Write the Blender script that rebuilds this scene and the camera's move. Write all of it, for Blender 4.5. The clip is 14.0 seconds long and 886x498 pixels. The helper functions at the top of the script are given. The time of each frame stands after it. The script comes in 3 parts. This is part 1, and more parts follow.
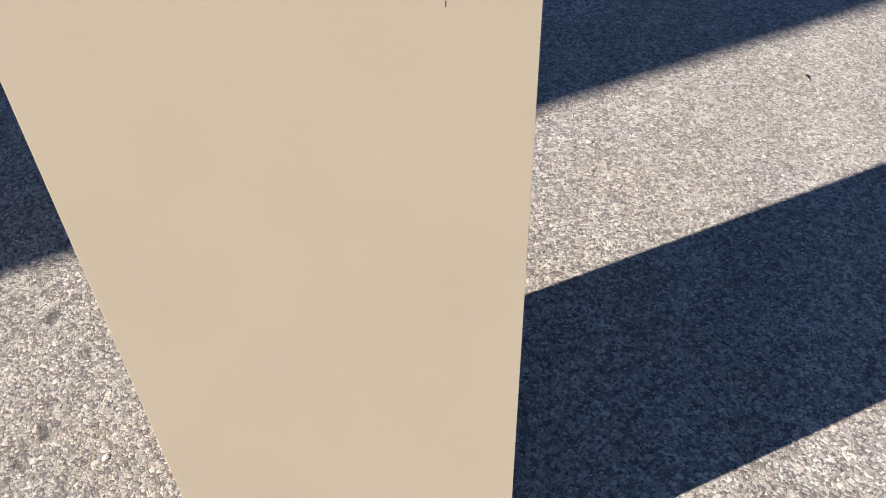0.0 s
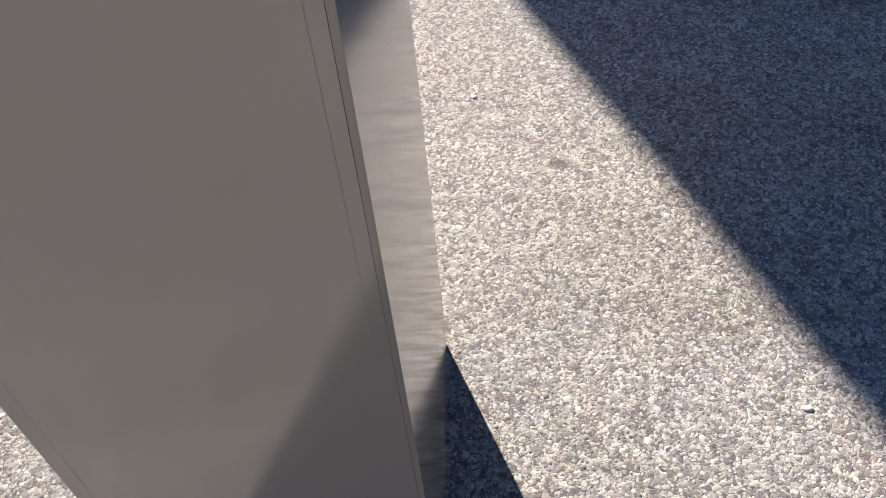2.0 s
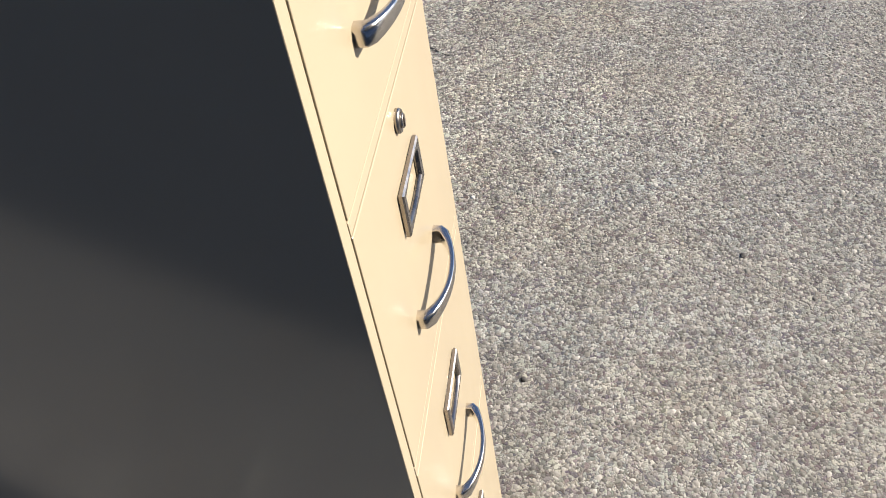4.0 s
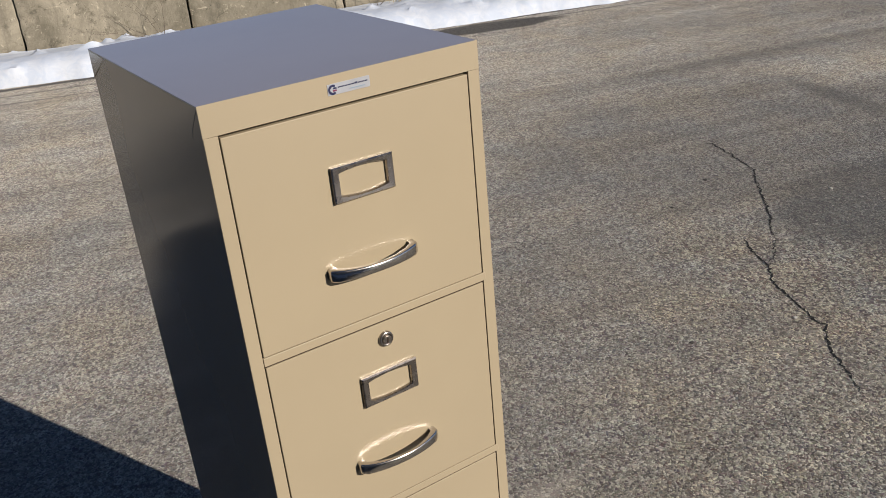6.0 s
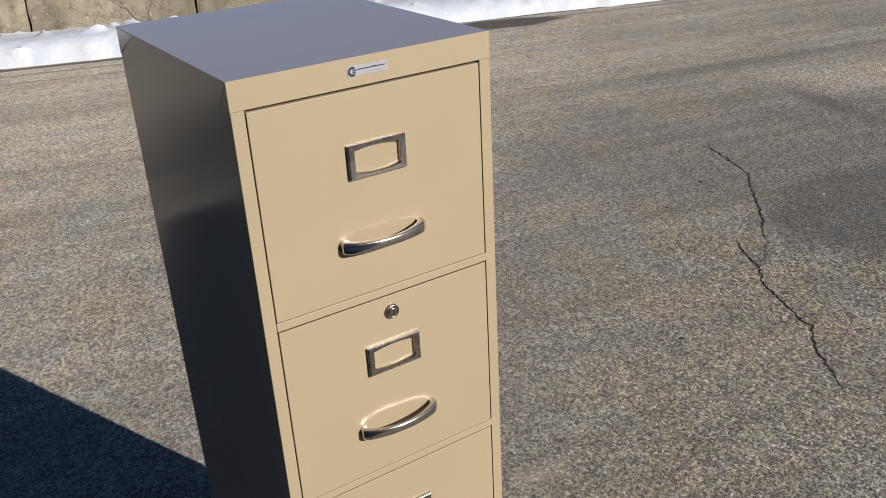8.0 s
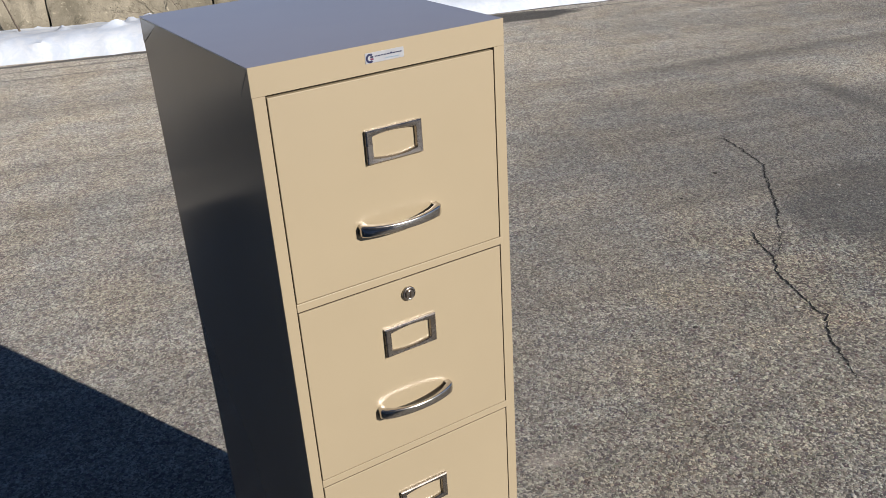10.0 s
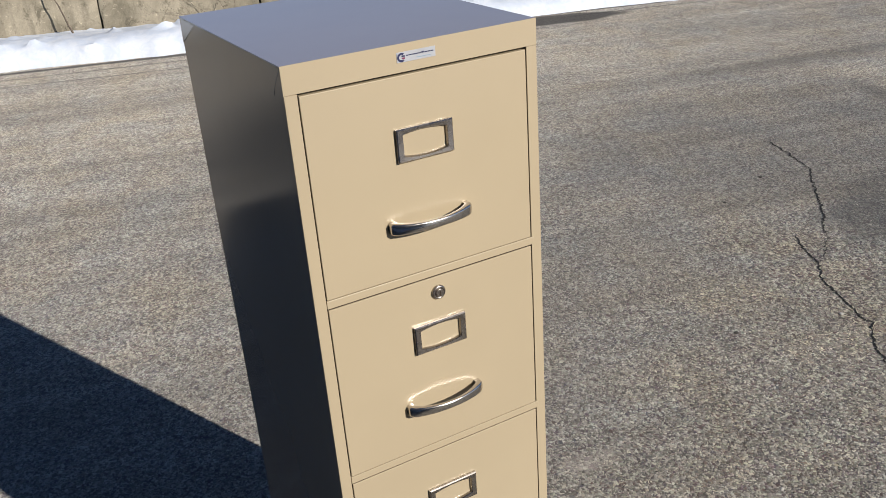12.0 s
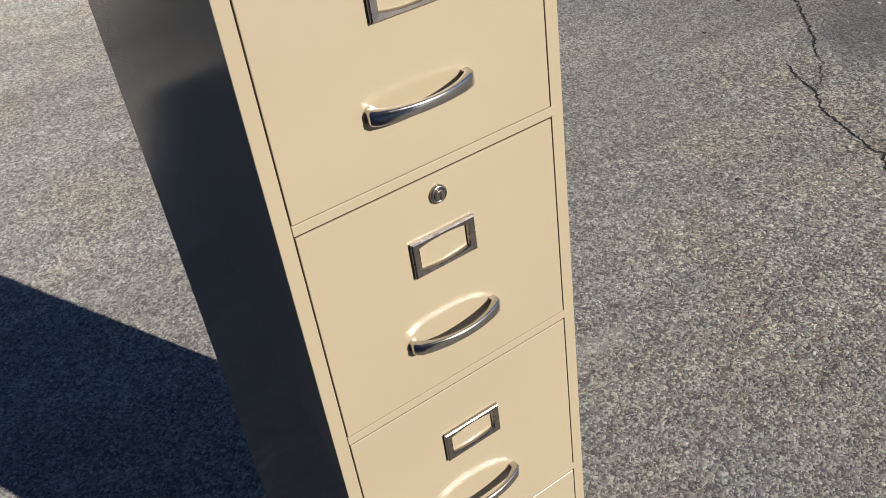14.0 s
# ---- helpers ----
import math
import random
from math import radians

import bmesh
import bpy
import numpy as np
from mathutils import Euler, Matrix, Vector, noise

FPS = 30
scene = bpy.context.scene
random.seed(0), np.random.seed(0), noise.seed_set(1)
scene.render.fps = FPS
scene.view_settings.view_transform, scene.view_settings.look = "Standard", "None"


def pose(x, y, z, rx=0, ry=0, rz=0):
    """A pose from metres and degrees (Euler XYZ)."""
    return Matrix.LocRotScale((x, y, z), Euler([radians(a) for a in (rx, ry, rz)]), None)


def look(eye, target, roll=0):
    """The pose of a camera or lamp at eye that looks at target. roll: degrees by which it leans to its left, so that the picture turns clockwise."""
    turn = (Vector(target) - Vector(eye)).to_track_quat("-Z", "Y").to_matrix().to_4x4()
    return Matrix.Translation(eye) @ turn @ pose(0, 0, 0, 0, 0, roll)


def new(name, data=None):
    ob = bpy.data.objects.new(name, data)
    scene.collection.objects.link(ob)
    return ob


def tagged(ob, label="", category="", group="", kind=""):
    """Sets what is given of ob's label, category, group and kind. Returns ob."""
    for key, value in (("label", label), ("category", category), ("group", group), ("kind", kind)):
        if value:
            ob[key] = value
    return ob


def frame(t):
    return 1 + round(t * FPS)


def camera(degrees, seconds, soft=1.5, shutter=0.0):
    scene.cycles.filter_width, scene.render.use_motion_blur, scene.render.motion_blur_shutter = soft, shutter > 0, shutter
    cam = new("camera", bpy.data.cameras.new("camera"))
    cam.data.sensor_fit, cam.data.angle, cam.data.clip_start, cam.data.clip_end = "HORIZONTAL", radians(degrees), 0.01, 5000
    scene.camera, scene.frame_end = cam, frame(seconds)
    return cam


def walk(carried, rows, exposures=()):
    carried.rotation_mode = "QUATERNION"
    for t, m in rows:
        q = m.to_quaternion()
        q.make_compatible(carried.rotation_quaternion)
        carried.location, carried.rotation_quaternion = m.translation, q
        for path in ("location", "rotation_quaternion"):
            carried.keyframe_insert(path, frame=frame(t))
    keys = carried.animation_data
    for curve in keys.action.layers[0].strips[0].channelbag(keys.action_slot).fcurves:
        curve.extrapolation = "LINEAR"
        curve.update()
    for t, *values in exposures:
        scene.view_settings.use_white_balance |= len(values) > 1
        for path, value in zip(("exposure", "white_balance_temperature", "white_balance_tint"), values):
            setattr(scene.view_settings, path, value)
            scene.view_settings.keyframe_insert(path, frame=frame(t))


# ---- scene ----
LENS = 52.27
cam = camera(LENS, 14.0, soft=0.8)
PATH = [
    # seconds, eye, target, roll
    (0, (0.851, 0.373, 1.411), (0.1428, 0.3791, 0.7055), -2.38),
    (0.3, (0.749, 0.505, 1.369), (0.0578, 0.3256, 0.6688), -5.33),
    (0.5, (0.682, 0.635, 1.383), (0.0239, 0.3024, 0.7080), -7.12),
    (0.7, (0.601, 0.747, 1.463), (-0.0023, 0.2616, 0.8296), -6.94),
    (0.8, (0.553, 0.787, 1.480), (-0.0129, 0.2378, 0.8654), -6.50),
    (1, (0.437, 0.828, 1.441), (-0.0395, 0.2239, 0.8022), -4.69),
    (1.2, (0.298, 0.835, 1.370), (-0.1097, 0.2772, 0.6465), -1.36),
    (1.5, (0.106, 0.848, 1.423), (-0.1596, 0.2983, 0.6308), -0.35),
    (1.8, (-0.137, 0.879, 1.309), (-0.2305, 0.2614, 0.5280), -2.20),
    (2, (-0.273, 0.908, 1.287), (-0.2203, 0.2496, 0.5366), -5.72),
    (2.5, (-0.452, 0.635, 1.397), (-0.1401, 0.0991, 0.6122), -8.75),
    (2.7, (-0.523, 0.537, 1.340), (-0.1038, 0.0647, 0.5645), -10.29),
    (3, (-0.686, 0.378, 1.282), (-0.1190, 0.0204, 0.5397), -13.00),
    (3.2, (-0.751, 0.264, 1.349), (-0.1221, 0.0018, 0.6165), -14.04),
    (3.5, (-0.723, 0.077, 1.349), (-0.0427, -0.0548, 0.6276), -12.96),
    (3.8, (-0.689, -0.072, 1.379), (0.0378, -0.0529, 0.6928), -11.46),
    (4, (-0.620, -0.163, 1.383), (0.0907, 0.0049, 0.6992), -9.65),
    (4.2, (-0.553, -0.277, 1.362), (0.1239, 0.0540, 0.7044), -8.79),
    (4.8, (-0.462, -0.575, 1.430), (0.0760, 0.0520, 0.8700), -7.20),
    (5.5, (-0.478, -0.842, 1.526), (0.0050, -0.1120, 1.0540), -5.80),
    (6.3, (-0.510, -0.976, 1.587), (-0.0292, -0.2055, 1.1688), -4.77),
    (6.5, (-0.533, -0.983, 1.589), (-0.0443, -0.2189, 1.1690), -4.37),
    (7, (-0.544, -0.989, 1.593), (-0.0442, -0.2306, 1.1738), -2.88),
    (7.5, (-0.541, -0.996, 1.573), (-0.0461, -0.2405, 1.1423), -2.88),
    (8, (-0.541, -0.998, 1.579), (-0.0587, -0.2369, 1.1461), -2.96),
    (8.2, (-0.548, -1.008, 1.579), (-0.0699, -0.2405, 1.1517), -3.23),
    (10.3, (-0.560, -1.026, 1.576), (-0.0980, -0.2580, 1.1324), -3.61),
    (10.5, (-0.558, -1.025, 1.568), (-0.1017, -0.2576, 1.1178), -3.83),
    (11, (-0.552, -1.024, 1.569), (-0.1067, -0.2502, 1.1178), -3.89),
    (11.5, (-0.555, -1.035, 1.577), (-0.1178, -0.2473, 1.1424), -4.12),
    (12, (-0.546, -1.041, 1.573), (-0.1202, -0.2465, 1.1410), -4.08),
    (12.5, (-0.540, -1.061, 1.571), (-0.1122, -0.2644, 1.1432), -4.00),
    (13, (-0.467, -1.058, 1.543), (-0.0510, -0.2731, 1.0852), -5.12),
    (13.5, (-0.414, -0.938, 1.481), (-0.0036, -0.1814, 0.9726), -7.93),
    (14, (-0.437, -0.728, 1.463), (-0.0194, -0.0244, 0.8878), -8.45),
]
# the phone's exposure falls as the bright front comes into view
KELVIN = 5810
EXPOSURES = [(t, stops, KELVIN + (120 if t < 3.2 else 10 if t < 5 else 120 if t < 9 else -50 if t < 13 else -110), tint + (1 if t < 3.2 else 0)) for t, stops, tint in (
    (0, 1.79, 17), (0.5, 1.81, 17), (1.0, 1.97, 16.5), (1.6, 2.02, 18), (2.0, 2.04, 18), (2.5, 1.92, 18), (3.0, 1.86, 17), (3.5, 1.86, 15), (3.8, 1.74, 14),
    (4.0, 1.52, 13), (4.2, 1.30, 13), (5.2, 0.68, 14), (6.3, 0.29, 14.5), (6.5, 0.38, 14.5), (7.0, 0.43, 14.5), (8.2, 0.42, 14), (10.5, 0.52, 13.5), (12.5, 0.55, 13), (13.0, 0.53, 13), (13.5, 0.58, 13), (14, 0.71, 12.5))]
walk(cam, [(t, look(eye, target, roll)) for t, eye, target, roll in PATH], EXPOSURES)

# ---- light: low clear winter sun, deep blue sky ----
SUN_ELEVATION = 27.0
SUN_WAY = radians(112.41)         # the way in which the shadows fall on the ground
to_sun = Vector((-math.cos(SUN_WAY) * math.cos(radians(SUN_ELEVATION)), -math.sin(SUN_WAY) * math.cos(radians(SUN_ELEVATION)), math.sin(radians(SUN_ELEVATION))))
sun_data = bpy.data.lights.new("sun", "SUN")
sun_data.energy, sun_data.angle, sun_data.color = 5.0, radians(0.53), (1.0, 0.89, 0.71)
sun = new("sun", sun_data)
sun.matrix_world = look(to_sun * 60, (0, 0, 0))
world = bpy.data.worlds.new("world")
scene.world = world
world.use_nodes = True
sky = world.node_tree.nodes.new("ShaderNodeTexSky")
sky.sky_type, sky.sun_disc = "NISHITA", False
sky.sun_elevation, sky.sun_rotation = radians(SUN_ELEVATION), math.atan2(to_sun.x, to_sun.y)
sky.altitude, sky.air_density, sky.dust_density, sky.ozone_density = 3000, 0.9, 0.1, 2.0
background = world.node_tree.nodes["Background"]
background.inputs["Strength"].default_value = 0.05
world.node_tree.links.new(sky.outputs[0], background.inputs["Color"])


# ---- materials ----
class Shader:
    """A node material, built up by short calls."""

    def __init__(self, name):
        self.material = bpy.data.materials.new(name)
        self.material.use_nodes = True
        self.tree = self.material.node_tree
        self.bsdf = self.tree.nodes["Principled BSDF"]
        self.place = self.node("ShaderNodeTexCoord").outputs["Object"]

    def node(self, kind, **values):
        node = self.tree.nodes.new(kind)
        for key, value in values.items():
            setattr(node, key, value)
        return node

    def feed(self, socket, value):
        if isinstance(value, bpy.types.NodeSocket):
            self.tree.links.new(value, socket)
        elif isinstance(value, tuple) and socket.type == "RGBA" and len(value) == 3:
            socket.default_value = (*value, 1)
        else:
            socket.default_value = value

    def noise(self, scale, detail=3.0, rough=0.55, vector=None, warp=0.0):
        n = self.node("ShaderNodeTexNoise")
        self.feed(n.inputs["Vector"], vector or self.place)
        for key, value in (("Scale", scale), ("Detail", detail), ("Roughness", rough), ("Distortion", warp)):
            n.inputs[key].default_value = value
        return n.outputs["Fac"]

    def cells(self, scale, feature="F1", vector=None, randomness=1.0, metric="EUCLIDEAN"):
        n = self.node("ShaderNodeTexVoronoi", feature=feature, distance=metric)
        self.feed(n.inputs["Vector"], vector or self.place)
        n.inputs["Scale"].default_value = scale
        n.inputs["Randomness"].default_value = randomness
        return n

    def ramp(self, fac, *stops):
        n = self.node("ShaderNodeValToRGB")
        self.feed(n.inputs["Fac"], fac)
        while len(n.color_ramp.elements) < len(stops):
            n.color_ramp.elements.new(0.5)
        for element, (at, colour) in zip(n.color_ramp.elements, stops):
            element.position = at
            element.color = (*colour, 1) if isinstance(colour, tuple) else (colour, colour, colour, 1)
        return n.outputs["Color"]

    def mix(self, fac, a, b, blend="MIX"):
        n = self.node("ShaderNodeMix", data_type="RGBA", blend_type=blend)
        self.feed(n.inputs[0], fac), self.feed(n.inputs[6], a), self.feed(n.inputs[7], b)
        return n.outputs[2]

    def math(self, operation, a, b=0.0, c=0.0):
        n = self.node("ShaderNodeMath", operation=operation)
        self.feed(n.inputs[0], a), self.feed(n.inputs[1], b), self.feed(n.inputs[2], c)
        return n.outputs[0]

    def scaled(self, x, y, z):
        n = self.node("ShaderNodeMapping")
        self.feed(n.inputs["Vector"], self.place)
        n.inputs["Scale"].default_value = (x, y, z)
        return n.outputs[0]

    def spot(self, x, y, rx, ry, turn=0.0, soft=0.35, ragged=0.3, scale=1.5):
        """A ragged-edged patch on the ground: 1 inside, 0 outside."""
        n = self.node("ShaderNodeMapping", vector_type="TEXTURE")
        self.feed(n.inputs["Vector"], self.place)
        n.inputs["Location"].default_value = (x, y, 0)
        n.inputs["Rotation"].default_value = (0, 0, radians(turn))
        n.inputs["Scale"].default_value = (rx, ry, 100)
        far = self.node("ShaderNodeVectorMath", operation="LENGTH")
        self.feed(far.inputs[0], n.outputs[0])
        edge = self.math("ADD", far.outputs["Value"], self.math("MULTIPLY", self.math("SUBTRACT", self.noise(scale, 4), 0.5), 2 * ragged))
        return self.ramp(edge, (1 - soft, 1.0), (1 + soft * 0.3, 0.0))

    def bump(self, height, strength=0.5, distance=0.002, under=None):
        n = self.node("ShaderNodeBump")
        self.feed(n.inputs["Height"], height)
        n.inputs["Strength"].default_value, n.inputs["Distance"].default_value = strength, distance
        if under is not None:
            self.feed(n.inputs["Normal"], under)
        return n.outputs[0]

    def done(self, colour, rough=0.5, metal=0.0, normal=None, **more):
        self.feed(self.bsdf.inputs["Base Color"], colour)
        self.feed(self.bsdf.inputs["Roughness"], rough)
        self.feed(self.bsdf.inputs["Metallic"], metal)
        if normal is not None:
            self.feed(self.bsdf.inputs["Normal"], normal)
        for key, value in more.items():
            self.feed(self.bsdf.inputs[key.replace("_", " ")], value)
        return self.material


# drops of old oil: place, half widths, turn
OIL_DROPS = ((-0.13, -0.375, 0.03, 0.019, 20), (-0.083, -0.524, 0.02, 0.026, 0), (-0.42, -0.44, 0.03, 0.019, 0), (-0.062, -0.41, 0.022, 0.016, 30), (-0.325, -0.343, 0.015, 0.012, 0))


def asphalt_material():
    s = Shader("weathered asphalt")
    jog = s.node("ShaderNodeVectorMath", operation="ADD")
    s.feed(jog.inputs[0], s.place)
    wobble = s.node("ShaderNodeTexNoise")
    s.feed(wobble.inputs["Vector"], s.place)
    wobble.inputs["Scale"].default_value = 130
    shift = s.node("ShaderNodeVectorMath", operation="SCALE")
    s.feed(shift.inputs[0], wobble.outputs["Color"])
    shift.inputs["Scale"].default_value = 0.006
    s.feed(jog.inputs[1], shift.outputs[0])
    at = jog.outputs[0]
    # chips of two sizes set in bitumen, each of its own tone
    grain, small = s.cells(92, "F1", at), s.cells(150, "F1", at)
    rim, small_rim = s.cells(92, "DISTANCE_TO_EDGE", at), s.cells(150, "DISTANCE_TO_EDGE", at)
    tones = ((0.2, (0.085, 0.078, 0.066)), (0.4, (0.155, 0.143, 0.121)), (0.55, (0.228, 0.21, 0.178)), (0.68, (0.3, 0.278, 0.238)), (0.84, (0.365, 0.34, 0.293)))
    which = s.ramp(s.noise(95, 2, 0.5), (0.47, 0.0), (0.53, 1.0))
    colour = s.mix(which, s.ramp(grain.outputs["Color"], *tones), s.ramp(small.outputs["Color"], *tones))
    colour = s.mix(0.03, colour, s.mix(which, grain.outputs["Color"], small.outputs["Color"]))
    edge = s.mix(which, s.ramp(rim.outputs["Distance"], (0.015, 1.0), (0.11, 0.0)), s.ramp(small_rim.outputs["Distance"], (0.015, 1.0), (0.13, 0.0)))
    gaps = s.math("MULTIPLY", edge, s.ramp(s.noise(60, 2), (0.35, 0.2), (0.62, 0.62)))
    colour = s.mix(gaps, colour, (0.024, 0.022, 0.02))
    holes = s.ramp(s.noise(75, 3, 0.6), (0.65, 0.0), (0.7, 0.85))
    colour = s.mix(holes, colour, (0.026, 0.024, 0.022))
    wear = s.ramp(s.noise(1.1, 5, 0.6, warp=0.4), (0.3, 0.96), (0.7, 1.2))
    colour = s.mix(1.0, colour, wear, "MULTIPLY")
    # wear runs in streaks along the drive
    drawn = s.node("ShaderNodeMapping", vector_type="TEXTURE")
    s.feed(drawn.inputs["Vector"], s.place)
    drawn.inputs["Rotation"].default_value = (0, 0, radians(-14.5))
    drawn.inputs["Scale"].default_value = (2.4, 0.16, 1)
    streaks = s.ramp(s.noise(1.0, 5, 0.6, drawn.outputs[0]), (0.32, 0.8), (0.68, 1.14))
    colour = s.mix(1.0, colour, streaks, "MULTIPLY")
    tinge = s.ramp(s.noise(2.6, 4, 0.6, warp=0.5), (0.34, (1.022, 1.0, 0.96)), (0.5, (0.995, 1.0, 1.02)), (0.66, (0.955, 1.0, 1.07)))
    colour = s.mix(1.0, colour, tinge, "MULTIPLY")
    blotch = s.ramp(s.noise(9, 4, 0.6), (0.35, 0.92), (0.68, 1.05))
    colour = s.mix(1.0, colour, blotch, "MULTIPLY")
    # stone contrast raised to the right of the cabinet, lowered behind its left
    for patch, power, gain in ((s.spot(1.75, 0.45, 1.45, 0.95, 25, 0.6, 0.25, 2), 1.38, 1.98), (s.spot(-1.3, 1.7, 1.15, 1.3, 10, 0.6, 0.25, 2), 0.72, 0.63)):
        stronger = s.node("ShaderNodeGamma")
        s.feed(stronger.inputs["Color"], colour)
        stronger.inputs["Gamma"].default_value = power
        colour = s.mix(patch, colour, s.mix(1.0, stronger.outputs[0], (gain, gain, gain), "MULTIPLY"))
    # paler asphalt farther out
    far_pale = s.spot(1.12, 5.48, 7.5, 3.1, -17, 0.6, 0.25, 0.8)
    colour = s.mix(s.math("MULTIPLY", far_pale, 0.72), colour, s.mix(1.0, colour, (1.8, 1.74, 1.64), "MULTIPLY"))
    worn = s.spot(4.75, 2.15, 0.85, 0.5, -25, 0.6, 0.3, 2)
    colour = s.mix(s.math("MULTIPLY", worn, 0.85), colour, s.mix(1.0, colour, (1.6, 1.57, 1.5), "MULTIPLY"))
    pale = s.spot(-0.35, 2.3, 0.9, 1.3, 20, 0.7, 0.3, 1.5)
    colour = s.mix(s.math("MULTIPLY", pale, 0.28), colour, s.mix(1.0, colour, (1.7, 1.66, 1.6), "MULTIPLY"))
    seam = s.math("MAXIMUM", s.spot(1.88, 5.75, 9.0, 0.022, -17, 0.6, 0.5, 2.5), s.spot(0.55, 5.9, 5.0, 0.018, -18, 0.6, 0.6, 3.5))
    colour = s.mix(s.math("MULTIPLY", seam, 0.55), colour, (0.04, 0.038, 0.036))
    # meltwater at the foot of the snow and a wet patch that runs out from it
    wet = s.math("MAXIMUM", s.spot(5.65, 4.777, 4.6, 0.05, -17, 0.5, 0.4, 5), s.spot(0.973, 6.243, 3.0, 0.05, -17.5, 0.5, 0.4, 5))
    wet = s.math("MAXIMUM", wet, s.spot(3.9, 5.07, 0.66, 0.2, -19, 0.25, 0.25, 2.5))
    colour = s.mix(s.math("MULTIPLY", wet, 0.88), colour, (0.035, 0.033, 0.031))
    # dirt gathered along the edge of the walk
    dirt = s.spot(1.63, -1.955, 3.5, 0.045, 160.5, 0.7, 0.9, 9)
    colour = s.mix(s.math("MULTIPLY", dirt, 0.6), colour, (0.07, 0.056, 0.04))
    # tyre-worn and damp, darker places
    damp = s.math("MAXIMUM", s.math("MULTIPLY", s.spot(4.1, 2.92, 1.75, 0.15, -12, 0.7, 0.3, 2), 0.85), s.math("MULTIPLY", s.spot(3.97, 1.9, 0.12, 0.62, -14, 0.6, 0.3, 2), 1.0))
    damp = s.math("MAXIMUM", damp, s.math("MULTIPLY", s.spot(2.9, 2.05, 1.1, 1.05, 15, 0.35, 0.2), 0.42))
    damp = s.math("MAXIMUM", damp, s.math("MULTIPLY", s.spot(2.9, 0.94, 0.66, 0.5, 4, 0.3, 0.16, 3), 1.25))
    damp = s.math("MAXIMUM", damp, s.math("MULTIPLY", s.spot(0.56, 5.05, 2.2, 0.33, -17, 0.6), 0.5))
    # a darker stretch, added out of view so the cabinet's side reflects less light
    reflection_dimmer = s.spot(-2.5, 3.45, 2.1, 1.45, -15, 0.4, 0.3, 1.2)
    colour = s.mix(s.math("MULTIPLY", reflection_dimmer, 0.8), colour, (0.045, 0.044, 0.043))
    # a dried pale splash
    splash = s.spot(0.67, 0.48, 0.12, 0.055, -10, 0.7, 0.35, 14)
    colour = s.mix(s.math("MULTIPLY", splash, 0.38), colour, (0.37, 0.335, 0.295))
    soiled = s.math("MAXIMUM", s.spot(0.45, -0.35, 0.75, 0.7, 0, 0.5, 0.4, 3), s.spot(-0.1, -0.95, 0.6, 0.3, -20, 0.5, 0.4, 4))
    oil = s.math("MULTIPLY", soiled, s.ramp(s.noise(16, 4, 0.7), (0.5, 0.25), (0.68, 0.9)))
    colour = s.mix(s.math("MULTIPLY", oil, 0.16), colour, (0.07, 0.066, 0.062))
    colour = s.mix(s.math("MULTIPLY", damp, 0.45), colour, (0.05, 0.05, 0.05))
    drops = 0.0
    for x, y, rx, ry, turn in OIL_DROPS:
        drops = s.math("MAXIMUM", drops, s.spot(x, y, rx, ry, turn, 0.6, 0.7, 40))
    colour = s.mix(s.math("MULTIPLY", drops, 0.75), colour, (0.03, 0.028, 0.026))
    dome = s.mix(which, s.ramp(rim.outputs["Distance"], (0.0, 0.0), (0.16, 1.0)), s.ramp(small_rim.outputs["Distance"], (0.0, 0.0), (0.2, 0.75)))
    height = s.math("ADD", s.math("MULTIPLY", dome, 0.7), s.math("MULTIPLY", s.mix(which, grain.outputs["Color"], small.outputs["Color"]), 0.8))
    height = s.math("ADD", height, s.math("MULTIPLY", s.noise(420, 3, 0.6), 0.3))
    return s.done(colour, s.ramp(s.noise(150, 2), (0.3, 0.7), (0.7, 0.95)), 0.0, s.bump(height, 0.4, 0.0022), Specular_IOR_Level=0.4, Diffuse_Roughness=0.3)


def enamel_material(name, colour, rough=0.2, ior=1.5):
    s = Shader(name)
    tone = s.ramp(s.noise(2.2, 4, 0.6), (0.3, tuple(c * 0.95 for c in colour)), (0.7, tuple(min(1, c * 1.03) for c in colour)))
    specks = s.ramp(s.noise(420, 1), (0.74, 0.0), (0.8, 0.1))
    tone = s.mix(specks, tone, tuple(c * 0.6 for c in colour))
    streak = s.noise(7, 4, 0.6, s.scaled(1.0, 1.0, 0.25))
    gloss = s.ramp(streak, (0.3, rough * 0.9), (0.75, rough * 1.15))
    peel = s.math("ADD", s.noise(320, 2), s.math("MULTIPLY", s.noise(5, 1), 2.6))
    return s.done(tone, gloss, 0.0, s.bump(peel, 0.007, 0.0005), IOR=ior)


def plain_material(name, low, high, scale, rough=0.6, metal=0.0, relief=0.2, depth=0.001):
    s = Shader(name)
    grain = s.noise(scale, 5, 0.6)
    tone = s.ramp(grain, (0.3, low), (0.7, high))
    return s.done(tone, s.ramp(s.noise(scale * 2.3, 3), (0.3, rough * 0.8), (0.7, min(1.0, rough * 1.2))), metal, s.bump(grain, relief, depth))


